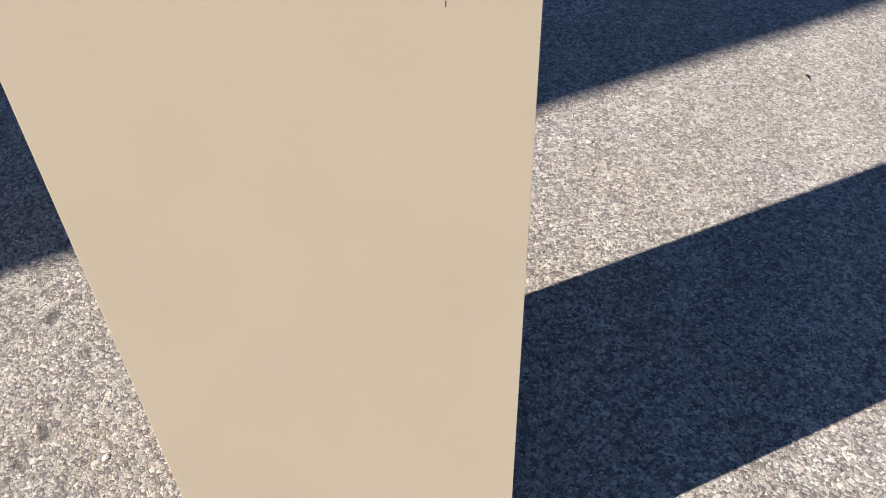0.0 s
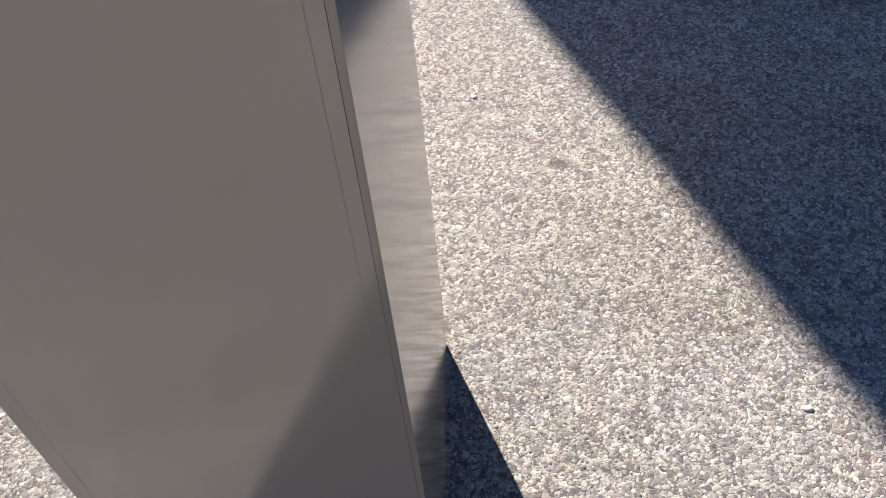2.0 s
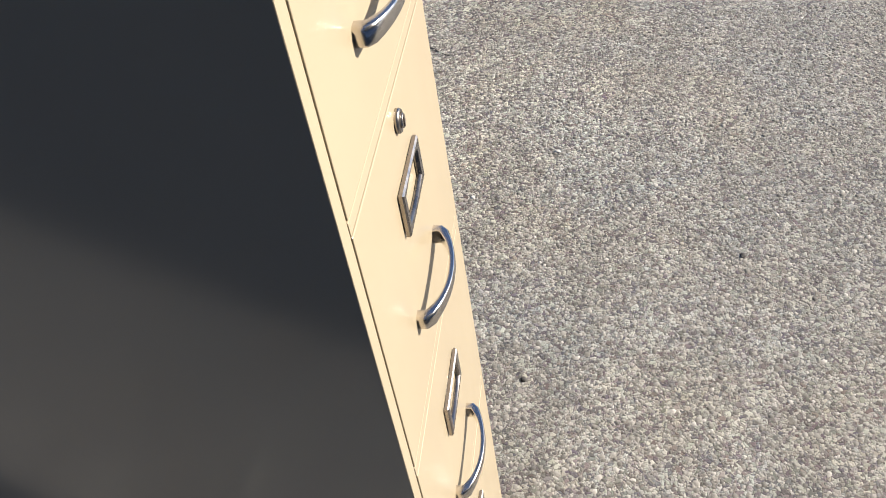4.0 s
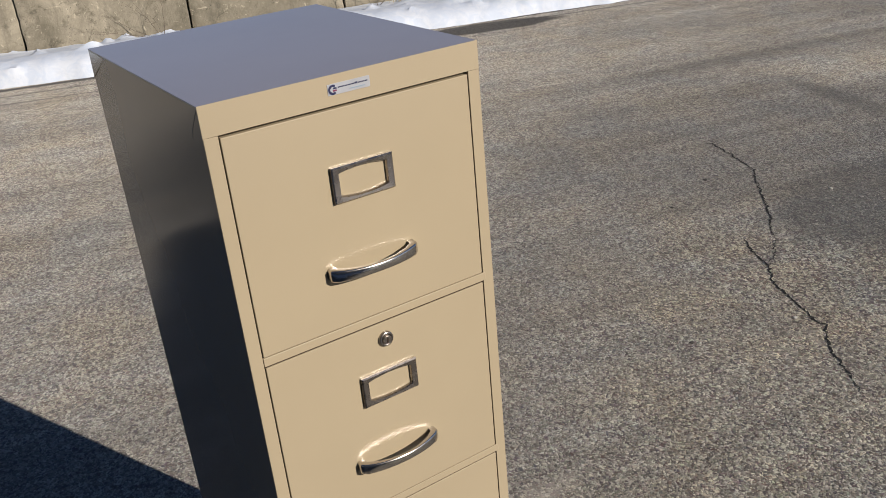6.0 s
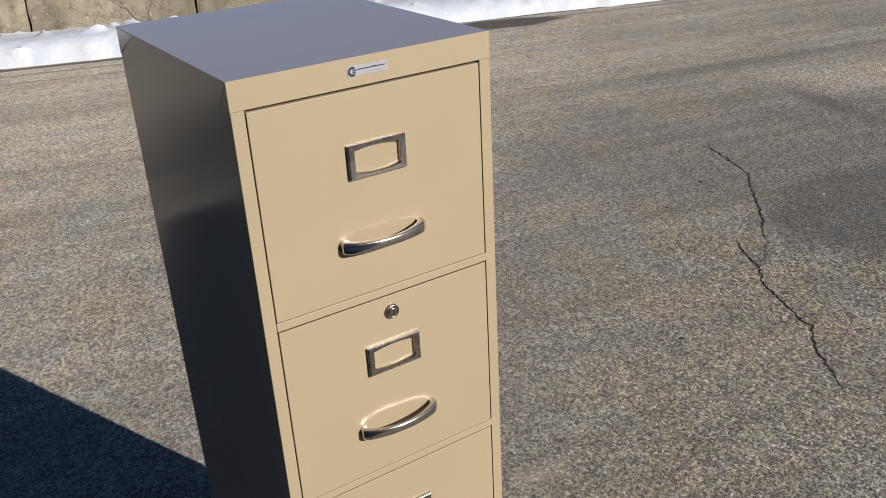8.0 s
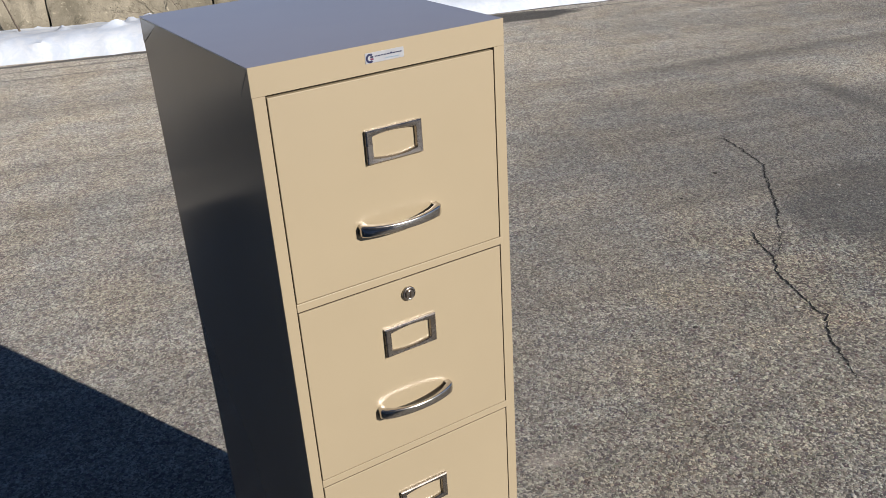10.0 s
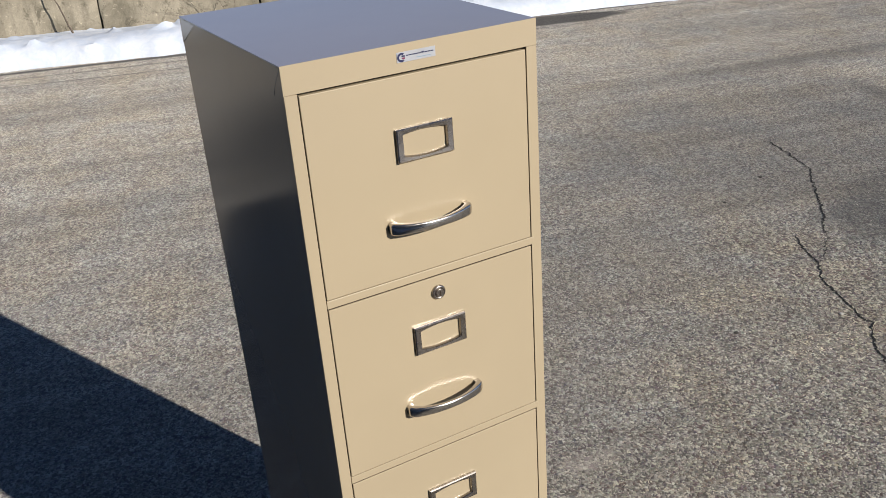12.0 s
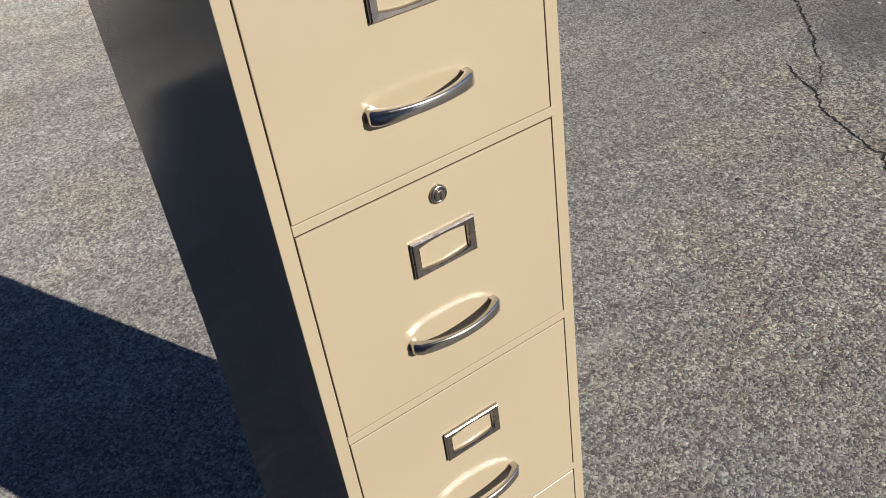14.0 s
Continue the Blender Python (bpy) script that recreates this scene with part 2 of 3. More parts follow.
def snow_material():
    s = Shader("old snow")
    dirt = s.ramp(s.noise(5, 6, 0.65), (0.56, 0.0), (0.8, 0.3))
    colour = s.mix(dirt, (0.56, 0.59, 0.64), (0.36, 0.34, 0.31))
    icy = s.ramp(s.noise(9, 5, 0.7, warp=0.8), (0.42, (0.86, 0.9, 0.96)), (0.6, (1.0, 1.0, 1.0)))
    colour = s.mix(1.0, colour, icy, "MULTIPLY")
    rough = s.math("ADD", s.noise(14, 6, 0.6), s.math("MULTIPLY", s.noise(160, 3), 0.2))
    return s.done(colour, 0.75, 0.0, s.bump(rough, 0.4, 0.012))


def concrete_material(name, low, high, stain, mottle=1.0):
    s = Shader(name)
    tone = s.ramp(s.noise(1.7, 7, 0.7, warp=0.6), (0.36, low), (0.52, tuple((a + b) / 2 for a, b in zip(low, high))), (0.66, high))
    spots = s.ramp(s.noise(8, 7, 0.75, warp=0.9), (0.54, 0.0), (0.66, 0.75 * mottle))
    tone = s.mix(spots, tone, stain)
    flakes = s.ramp(s.noise(26, 5, 0.7, warp=0.5), (0.6, 0.0), (0.68, 0.7 * mottle))
    tone = s.mix(flakes, tone, tuple(min(1.0, c * 1.35) for c in high))
    runs = s.ramp(s.noise(4, 5, 0.65, s.scaled(2.5, 2.5, 0.35)), (0.5, 0.0), (0.75, 0.4 * mottle))
    tone = s.mix(runs, tone, tuple(c * 0.5 for c in stain))
    ledges = s.ramp(s.noise(5, 4, 0.7, s.scaled(0.5, 0.5, 5.0), 0.6), (0.66, 0.0), (0.7, 0.55 * mottle))
    tone = s.mix(ledges, tone, tuple(min(1.0, c * 1.4) for c in high))
    pits = s.cells(55)
    deep = s.math("MULTIPLY", s.ramp(pits.outputs["Distance"], (0.1, 0.85), (0.26, 0.0)), s.ramp(s.noise(7, 3), (0.5, 0.0), (0.6, mottle)))
    tone = s.mix(deep, tone, tuple(c * 0.35 for c in low))
    relief = s.math("SUBTRACT", s.noise(24, 7, 0.7), s.math("MULTIPLY", deep, 0.5))
    return s.done(tone, 0.88, 0.0, s.bump(relief, 0.8, 0.01))


def grit_material():
    s = Shader("loose grit")
    each = s.node("ShaderNodeNewGeometry").outputs["Random Per Island"]
    tone = s.ramp(each, (0.0, (0.10, 0.092, 0.079)), (0.25, (0.155, 0.143, 0.121)), (0.6, (0.232, 0.214, 0.182)), (0.9, (0.305, 0.283, 0.244)), (1.0, (0.42, 0.392, 0.344)))
    return s.done(s.mix(1.0, tone, s.ramp(s.noise(300, 2), (0.3, 0.8), (0.7, 1.05)), "MULTIPLY"), 0.85)


asphalt = asphalt_material()
beige = enamel_material("beige enamel", (0.338, 0.279, 0.185), 0.22)
# copies of one enamel; sun and shade of each side put into the colour
shaded_paint = enamel_material("beige enamel darkened for the shaded side", (0.197, 0.158, 0.114), 0.125, 1.52)
back_paint = enamel_material("beige enamel toned for the shaded back", (0.205, 0.166, 0.12), 0.13, 1.75)
sunlit_paint = enamel_material("beige enamel lightened for the sunlit side", (0.290, 0.249, 0.180), 0.13, 1.52)
# lid grey carries the sky's lilac reflection in its base colour
lid_paint = enamel_material("grey enamel with sky tint", (0.279, 0.257, 0.267), 0.2, 1.85)
seam_shade = plain_material("seam shade colour", (0.091, 0.0756, 0.056), (0.119, 0.098, 0.07), 40, 0.6)
crease_shade = plain_material("crease shade colour", (0.045, 0.037, 0.028), (0.06, 0.05, 0.037), 40, 0.6)
chrome = plain_material("worn chrome", (0.53, 0.49, 0.445), (0.64, 0.6, 0.55), 90, 0.19, 1.0, 0.04, 0.0003)
satin = plain_material("satin nickel", (0.33, 0.295, 0.26), (0.41, 0.37, 0.33), 30, 0.27, 1.0, 0.02, 0.0002)
# near-black puts shade of gaps, inside and keyhole into colour; also the nick
dark_gap = plain_material("gap shade and nick dark", (0.018, 0.010, 0.004), (0.03, 0.017, 0.008), 30, 1.0)
label_blue = plain_material("navy print", (0.0105, 0.014, 0.049), (0.0175, 0.021, 0.07), 200, 0.4)
label_red = plain_material("red print", (0.112, 0.014, 0.042), (0.154, 0.021, 0.063), 200, 0.4)
label_white = plain_material("pale foil", (0.287, 0.294, 0.315), (0.336, 0.343, 0.364), 60, 0.35)
label_grey = plain_material("grey print", (0.175, 0.245, 0.315), (0.224, 0.294, 0.364), 200, 0.4)
snow = snow_material()
block_concrete = concrete_material("cast concrete", (0.15, 0.132, 0.094), (0.345, 0.305, 0.228), (0.10, 0.088, 0.06), 1.15)
walk_concrete = concrete_material("pale concrete", (0.17, 0.157, 0.13), (0.232, 0.218, 0.185), (0.125, 0.11, 0.082), 0.6)
crack_dark = plain_material("open crack", (0.004, 0.004, 0.004), (0.012, 0.011, 0.01), 60, 0.95)
bark = plain_material("dry twig bark", (0.07, 0.0525, 0.0385), (0.14, 0.112, 0.084), 40, 0.85)
straw = plain_material("dry stalk", (0.252, 0.203, 0.119), (0.35, 0.294, 0.189), 40, 0.8)
evergreen = plain_material("evergreen leaf", (0.016, 0.036, 0.0144), (0.04, 0.072, 0.028), 30, 0.6)
pebble = grit_material()
facade = plain_material("grey stucco wall", (0.21, 0.196, 0.182), (0.266, 0.252, 0.231), 1.5, 0.9, 0.0, 0.4, 0.004)
roofing = plain_material("dark roofing", (0.05, 0.05, 0.05), (0.08, 0.08, 0.08), 6, 0.9)


# ---- mesh helpers ----
def part(name, bm, material, parent=None, label="", smooth=False):
    mesh = bpy.data.meshes.new(name)
    if smooth:
        for face in bm.faces:
            face.smooth = True
    bm.to_mesh(mesh)
    bm.free()
    mesh.materials.append(material)
    if smooth:
        mesh.set_sharp_from_angle(angle=radians(38))
    ob = new(name, mesh)
    ob.parent = parent
    if label:
        tagged(ob, label)
    return ob


def add_box(bm, low, high, bevel=0.0, segments=2):
    size = [b - a for a, b in zip(low, high)]
    middle = [(a + b) / 2 for a, b in zip(low, high)]
    made = bmesh.ops.create_cube(bm, size=1, matrix=Matrix.Translation(middle) @ Matrix.Diagonal((*size, 1)))
    if bevel:
        edges = {e for v in made["verts"] for e in v.link_edges}
        bmesh.ops.bevel(bm, geom=list(edges), offset=bevel, segments=segments, affect="EDGES", profile=0.5)
    return bm


def box(low, high, bevel=0.0, segments=2):
    return add_box(bmesh.new(), low, high, bevel, segments)


def add_disc_stack(bm, centre, rings, steps=28):
    """Rings (radius, y) stacked along y round a centre in the x-z plane, closed at both ends."""
    loops = []
    for radius, y in rings:
        loops.append([bm.verts.new((centre[0] + radius * math.cos(a), y, centre[1] + radius * math.sin(a))) for a in (2 * math.pi * k / steps for k in range(steps))])
    for one, two in zip(loops, loops[1:]):
        for k in range(steps):
            bm.faces.new((one[k], one[(k + 1) % steps], two[(k + 1) % steps], two[k]))
    bm.faces.new(loops[-1])
    bm.faces.new(loops[0][::-1])
    bmesh.ops.recalc_face_normals(bm, faces=bm.faces)
    return bm


def add_tube(bm, points, radii, steps=6):
    """A tapering tube along points."""
    loops = []
    for k, p in enumerate(points):
        ahead = (Vector(points[min(k + 1, len(points) - 1)]) - Vector(points[max(k - 1, 0)])).normalized()
        side = ahead.orthogonal().normalized()
        up = ahead.cross(side)
        loops.append([bm.verts.new(Vector(p) + radii[k] * (math.cos(a) * side + math.sin(a) * up)) for a in (2 * math.pi * j / steps for j in range(steps))])
    for one, two in zip(loops, loops[1:]):
        for j in range(steps):
            bm.faces.new((one[j], one[(j + 1) % steps], two[(j + 1) % steps], two[j]))
    bm.faces.new(loops[0][::-1]), bm.faces.new(loops[-1])
    return bm


# ---- ground ----
def build_ground():
    bm = bmesh.new()
    ticks = [-600, -120, -30, -10, -5, -2.5, 0, 2.5, 5, 10, 30, 120, 600]
    rows = [[bm.verts.new((x, y, 0)) for x in ticks] for y in ticks]
    for a, b in zip(rows, rows[1:]):
        for k in range(len(ticks) - 1):
            bm.faces.new((a[k], a[k + 1], b[k + 1], b[k]))
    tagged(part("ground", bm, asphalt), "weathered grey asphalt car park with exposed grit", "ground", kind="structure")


build_ground()


def build_crack(points, width, seed):
    """A jagged open crack, as a thin dark strip in the surface."""
    rng = random.Random(seed)
    line = []
    for (x0, y0), (x1, y1) in zip(points, points[1:]):
        n = max(2, int(math.hypot(x1 - x0, y1 - y0) / 0.011))
        for k in range(n):
            line.append((x0 + (x1 - x0) * k / n + rng.uniform(-0.006, 0.006) + 0.012 * noise.noise(Vector((k * 0.23, seed, x0))), y0 + (y1 - y0) * k / n + rng.uniform(-0.006, 0.006)))
    line.append(points[-1])
    bm = bmesh.new()
    sides = []
    for k, (x, y) in enumerate(line):
        a, b = line[max(k - 1, 0)], line[min(k + 1, len(line) - 1)]
        way = Vector((b[0] - a[0], b[1] - a[1], 0)).normalized()
        out = Vector((-way.y, way.x, 0)) * width * rng.uniform(0.25, 1.0) * min(1, 0.15 + k / 8, 0.15 + (len(line) - 1 - k) / 8) / 2
        sides.append((bm.verts.new(Vector((x, y, 0.0015)) + out), bm.verts.new(Vector((x, y, 0.0015)) - out)))
    for a, b in zip(sides, sides[1:]):
        bm.faces.new((a[0], a[1], b[1], b[0]))
    bmesh.ops.recalc_face_normals(bm, faces=bm.faces)
    return bm


UPPER_CRACK = [(2.93, 1.97), (2.896, 1.819), (2.835, 1.68), (2.778, 1.539), (2.699, 1.475), (2.609, 1.374), (2.485, 1.247), (2.403, 1.161), (2.28, 1.061), (2.261, 1.022)]
LOWER_CRACK = [(2.178, 1.112), (2.114, 1.025), (2.076, 0.954), (2.055, 0.898), (1.963, 0.81), (1.932, 0.737), (1.9, 0.667), (1.85, 0.564), (1.843, 0.512), (1.741, 0.432), (1.688, 0.354), (1.604, 0.234)]
for spots, wide, seed, words in ((UPPER_CRACK, 0.010, 3, "narrow jagged open crack in grey asphalt"), (LOWER_CRACK, 0.0105, 4, "wide jagged open crack in grey asphalt"), ([(2.261, 1.022), (2.157, 0.95), (2.058, 0.896)], 0.006, 6, "hairline crack joining two wider cracks")):
    tagged(part("asphalt_crack", build_crack(spots, wide, seed), crack_dark), words, "crack", kind="structure")

# ---- the shaded side: walk, hedge, snow, building ----
SIDE = radians(160.5)              # the way along the walk
along, across = Vector((math.cos(SIDE), math.sin(SIDE), 0)), Vector((-math.sin(SIDE), math.cos(SIDE), 0))
walk_origin = Vector((-0.26, -1.29, 0))


def side_place(s, d, z=0.0):
    """s metres along the walk, d metres away from the car park."""
    p = walk_origin + along * s + across * d
    return Vector((p.x, p.y, z))


def build_walk():
    slab = 2.9
    whole = new("concrete_walk")
    tagged(whole, "pale broom-finished concrete walk of long slabs", "walkway", kind="structure")
    for k in range(-5, 1):
        s0, s1 = (k - 1) * slab + 1.45, k * slab + 1.444
        bm = bmesh.new()
        n = 120
        near, far = [], []
        for j in range(n + 1):
            s = s0 + (s1 - s0) * j / n
            near.append((s, 0.004 + 0.018 * noise.noise(Vector((s * 9, 1, k))) + 0.010 * noise.noise(Vector((s * 31, 2, k)))))
            far.append((s, 0.765))
        edge = [side_place(a, b) for a, b in near + far[::-1]]
        high = [bm.verts.new(c + Vector((0, 0, 0.0009))) for c in edge]
        low = [bm.verts.new(c + Vector((0, 0, -0.06))) for c in edge]
        bm.faces.new(high), bm.faces.new(low[::-1])
        for j in range(len(edge)):
            m = (j + 1) % len(edge)
            bm.faces.new((low[j], low[m], high[m], high[j]))
        bmesh.ops.recalc_face_normals(bm, faces=bm.faces)
        part("slab", bm, walk_concrete, whole)


build_walk()


def build_snow(name, label, place, length, depth, height, seed, cell=0.06, lumps=1.0):
    """A bank of old snow: place(s, d, z) lays it out; it rises steeply from d = 0 and runs back."""
    n, m = int(length / cell), int(depth / cell)
    bm = bmesh.new()
    rows = []
    for i in range(n + 1):
        row = []
        s = -length / 2 + length * i / n
        edge = 0.04 * noise.noise(Vector((s * 1.3, seed, 0))) + 0.03 * noise.noise(Vector((s * 6, seed, 3)))
        for j in range(m + 1):
            d = depth * j / m
            rise = 1 - math.exp(-max(0.0, d) / 0.07)
            if lumps < 1.0:      # ploughed against the wall: steep face, back falling away
                rise = (1 - math.exp(-d / 0.09)) * (1 - 0.4 * min(1.0, max(0.0, (d - 0.35) / 0.6)))
            z = height * rise * (0.8 + 0.45 * lumps * noise.noise(Vector((s * 0.9, d * 1.2, seed)))) + 0.022 * lumps * rise * noise.noise(Vector((s * 5, d * 5, seed + 7))) + 0.05 * rise * max(0.0, noise.noise(Vector((s * 3.3, d * 3.3, seed + 11))) - 0.25) + (0.13 if lumps == 1.0 else 0.13) * rise * max(0.0, noise.noise(Vector((s * 7.5, d * 7.5, seed + 13))) - 0.36) + 0.012 * lumps * rise * noise.noise(Vector((s * 17, d * 17, seed + 9)))
            row.append(bm.verts.new(place(s, d + edge * (1 - j / m), z if j else -0.02)))
        rows.append(row)
    for a, b in zip(rows, rows[1:]):
        for j in range(m):
            bm.faces.new((a[j], b[j], b[j + 1], a[j + 1]))
    bmesh.ops.recalc_face_normals(bm, faces=bm.faces)
    ob = part(name, bm, snow, None, "", True)
    return tagged(ob, label, "snow", kind="structure")


build_snow("snow_bank", "low bank of clean snow in shade beside the walk", lambda s, d, z: side_place(s, d + 0.79 + 0.1 / (1 + math.exp((s - 0.05) / 0.06)) - min(0.2, 0.5 * max(0.0, s - 0.05)), z), 16, 1.9, 0.2, 2.0)


def build_hedge():
    rng = random.Random(8)
    bm = bmesh.new()
    for k in range(11000):
        s = rng.uniform(-3.4, 0.12)
        d = rng.uniform(0.77, 0.91)
        z = (0.05 + 0.04 * noise.noise(Vector((s * 3.1, 0, 4)))) * min(1.0, (0.14 - s) / 0.3) * (1 - abs(d - 0.85) / 0.1) * rng.uniform(0.1, 1.0)
        turn = Matrix.Translation(side_place(s, d, max(0.004, z))) @ Euler((rng.uniform(-0.9, 0.9), rng.uniform(-0.9, 0.9), rng.uniform(0, 6.3))).to_matrix().to_4x4()
        l, w = rng.uniform(0.02, 0.045), rng.uniform(0.008, 0.016)
        vs = [bm.verts.new(turn @ Vector(p)) for p in ((-l / 2, 0, 0), (0, -w / 2, 0.003), (l / 2, 0, 0), (0, w / 2, 0.003))]
        bm.faces.new(vs)
    tagged(part("ground_ivy", bm, evergreen), "dark evergreen ground cover along the walk", "ground cover", kind="stuff")


build_hedge()


def build_building():
    corner = Vector((-0.664, -0.27, 0)) - Vector((math.cos(SUN_WAY), math.sin(SUN_WAY), 0)) * 6.5
    house = new("building")
    house.location = corner
    tagged(house, "plain grey stucco building with a flat roof", "building", kind="structure")
    turn = Matrix.Rotation(SIDE, 4, "Z")
    bm = box((0, 0, 0), (22, 9, 7.2), 0.01, 1)
    bm.transform(turn)
    part("wall", bm, facade, house)
    bm = box((0, 0, 7.2), (22, 9, 7.35), 0.01, 1)
    bm.transform(turn)
    part("roof", bm, roofing, house)


build_building()

# ---- the far side: block wall with snow at its foot ----
FAR = radians(-17.0)
far_along, far_out = Vector((math.cos(FAR), math.sin(FAR), 0)), Vector((-math.sin(FAR), math.cos(FAR), 0))


def far_place(s, d, z=0.0):
    p = far_along * s + far_out * d
    return Vector((p.x, p.y, z))


def build_block_wall():
    rng = random.Random(5)
    wall = tagged(new("block_wall"), "low retaining wall of big stained cast concrete blocks", "retaining wall", kind="structure")
    pitch, first = 1.36, -1.41
    for k in range(-5, 12):
        s0 = first + k * pitch
        bm = bmesh.new()
        add_box(bm, (0, 0, -0.05), (pitch - 0.014, 0.6, 0.545 + rng.uniform(-0.008, 0.008)), 0.012, 2)
        bmesh.ops.subdivide_edges(bm, edges=[e for e in bm.edges if e.calc_length() > 0.3], cuts=11, use_grid_fill=True)
        for v in bm.verts:
            v.co += 0.006 * noise.noise_vector(v.co * 4 + Vector((k * 9, 0, 0))) + 0.007 * noise.noise_vector(v.co * 17 + Vector((k * 9, 3, 0)))
        m = Matrix.Translation(far_place(s0, 7.2 + rng.uniform(-0.015, 0.015))) @ Matrix.Rotation(FAR + rng.uniform(-0.006, 0.006), 4, "Z")
        bm.transform(m)
        part("concrete_block", bm, block_concrete, wall, "", True)


build_block_wall()
build_snow("snow_bank", "long bank of melting white snow along the block wall", lambda s, d, z: far_place(s + 4, d + 6.2 + 0.04 * max(0.0, -2.5 - s) * max(0.0, 1 - d / 0.8), z), 26, 0.99, 0.21, 5.0, 0.04, 0.5)
build_snow("snow_field", "snow lying on the raised ground behind the wall", lambda s, d, z: far_place(s + 4, d + 7.72, z + 0.455), 26, 6.0, 0.12, 6.0, 0.25)


def build_shrub(root, tips, seed, thick=0.005, name="bare_shrub", material=None, label="bare leafless twigs growing through the snow", category="shrub", twigs=3):
    """Thin crooked stems from one root towards each tip (along the wall, height), with side twigs."""
    rng = random.Random(seed)
    bm = bmesh.new()

    def grow(start, end, radius, depth):
        points, radii = [], []
        bend = Vector((rng.uniform(-0.06, 0.06), rng.uniform(-0.06, 0.06), rng.uniform(-0.02, 0.05)))
        steps = 9
        for k in range(steps + 1):
            u = k / steps
            p = start.lerp(end, u) + bend * math.sin(math.pi * u)
            p += 0.02 * (end - start).length * noise.noise_vector(p * 14 + Vector((seed, 0, 0))) * (1 if 0 < k else 0)
            points.append(p), radii.append(radius * (1 - 0.75 * u))
        add_tube(bm, points, radii, 5)
        if depth:
            for k in range(twigs):
                at = points[rng.randint(3, steps - 1)]
                reach = (end - start) * rng.uniform(0.25, 0.45)
                reach += Vector((rng.uniform(-1, 1), rng.uniform(-1, 1), rng.uniform(-0.2, 0.7))) * reach.length * 0.8
                grow(at.copy(), at + reach, radius * 0.5, depth - 1)

    s0, d0 = root
    for ds, tall in tips:
        base = far_place(s0 + rng.uniform(-0.015, 0.015), d0 + rng.uniform(-0.02, 0.02), 0.07)
        grow(base, far_place(s0 + ds, d0 + rng.uniform(-0.12, 0.08), tall), thick * rng.uniform(0.8, 1.15), 2)
    tagged(part(name, bm, material or bark, None, "", True), label, category)


build_shrub((-1.62, 7.00), [(-0.16, 0.6)], 11, 0.011, twigs=1)
build_shrub((-0.31, 6.98), [(-0.37, 0.33), (-0.2, 0.46), (0.03, 0.44), (-0.56, 0.20), (-0.1, 0.3)], 12, 0.0032, twigs=2)
build_shrub((1.55, 7.00), [(-0.16, 0.3), (0.05, 0.34), (0.32, 0.3), (0.18, 0.24)], 14, 0.0034, twigs=2)
build_shrub((1.69, 7.03), [(-0.18, 0.26), (-0.08, 0.3), (0.02, 0.31), (0.1, 0.27), (0.2, 0.24), (0.28, 0.2)], 15, 0.0032, "dry_weeds", straw, "dry straw-coloured weed stalks at the wall's foot", "weeds", 1)

# ---- the filing cabinet ----
W, D, H = 0.381, 0.4612, 1.311
LID = 0.0375
STILE, RAIL, GAP = 0.0180, 0.0150, 0.0011
DRAWER_TOPS, DRAWER_TALL = (1.2705, 0.9645, 0.659, 0.3535), 0.2905


def label_holder_mesh(cx, cz):
    """A rectangular frame with a window whose long edges bow outwards."""
    bm = bmesh.new()
    w, h, front, back = 0.088, 0.0475, -0.0075, -0.0025
    n = 14
    outer, inner = [], []
    # round the frame once, outer corner by inner bow
    def bow(u):
        return 0.0145 + 0.0035 * (1 - u * u)
    for k in range(n + 1):
        u = -1 + 2 * k / n
        outer.append((u * w / 2, h / 2)), inner.append((u * 0.0335, bow(u)))
    for k in range(n + 1):
        u = 1 - 2 * k / n
        outer.append((u * w / 2, -h / 2)), inner.append((u * 0.0335, -bow(u)))
    count = len(outer)
    rings = []
    for pts, y, grow in ((outer, back, 0.0), (outer, front + 0.0016, 0.0), (outer, front, -0.0016), (inner, front + 0.0004, 0.0012), (inner, front + 0.0026, 0.0), (inner, back, 0.0)):
        rings.append([bm.verts.new((cx + x + grow * (1 if x > 0 else -1), y, cz + z + grow * (1 if z > 0 else -1))) for x, z in pts])
    for a, b in zip(rings, rings[1:]):
        for k in range(count):
            bm.faces.new((a[k], a[(k + 1) % count], b[(k + 1) % count], b[k]))
    bmesh.ops.recalc_face_normals(bm, faces=bm.faces)
    return bm


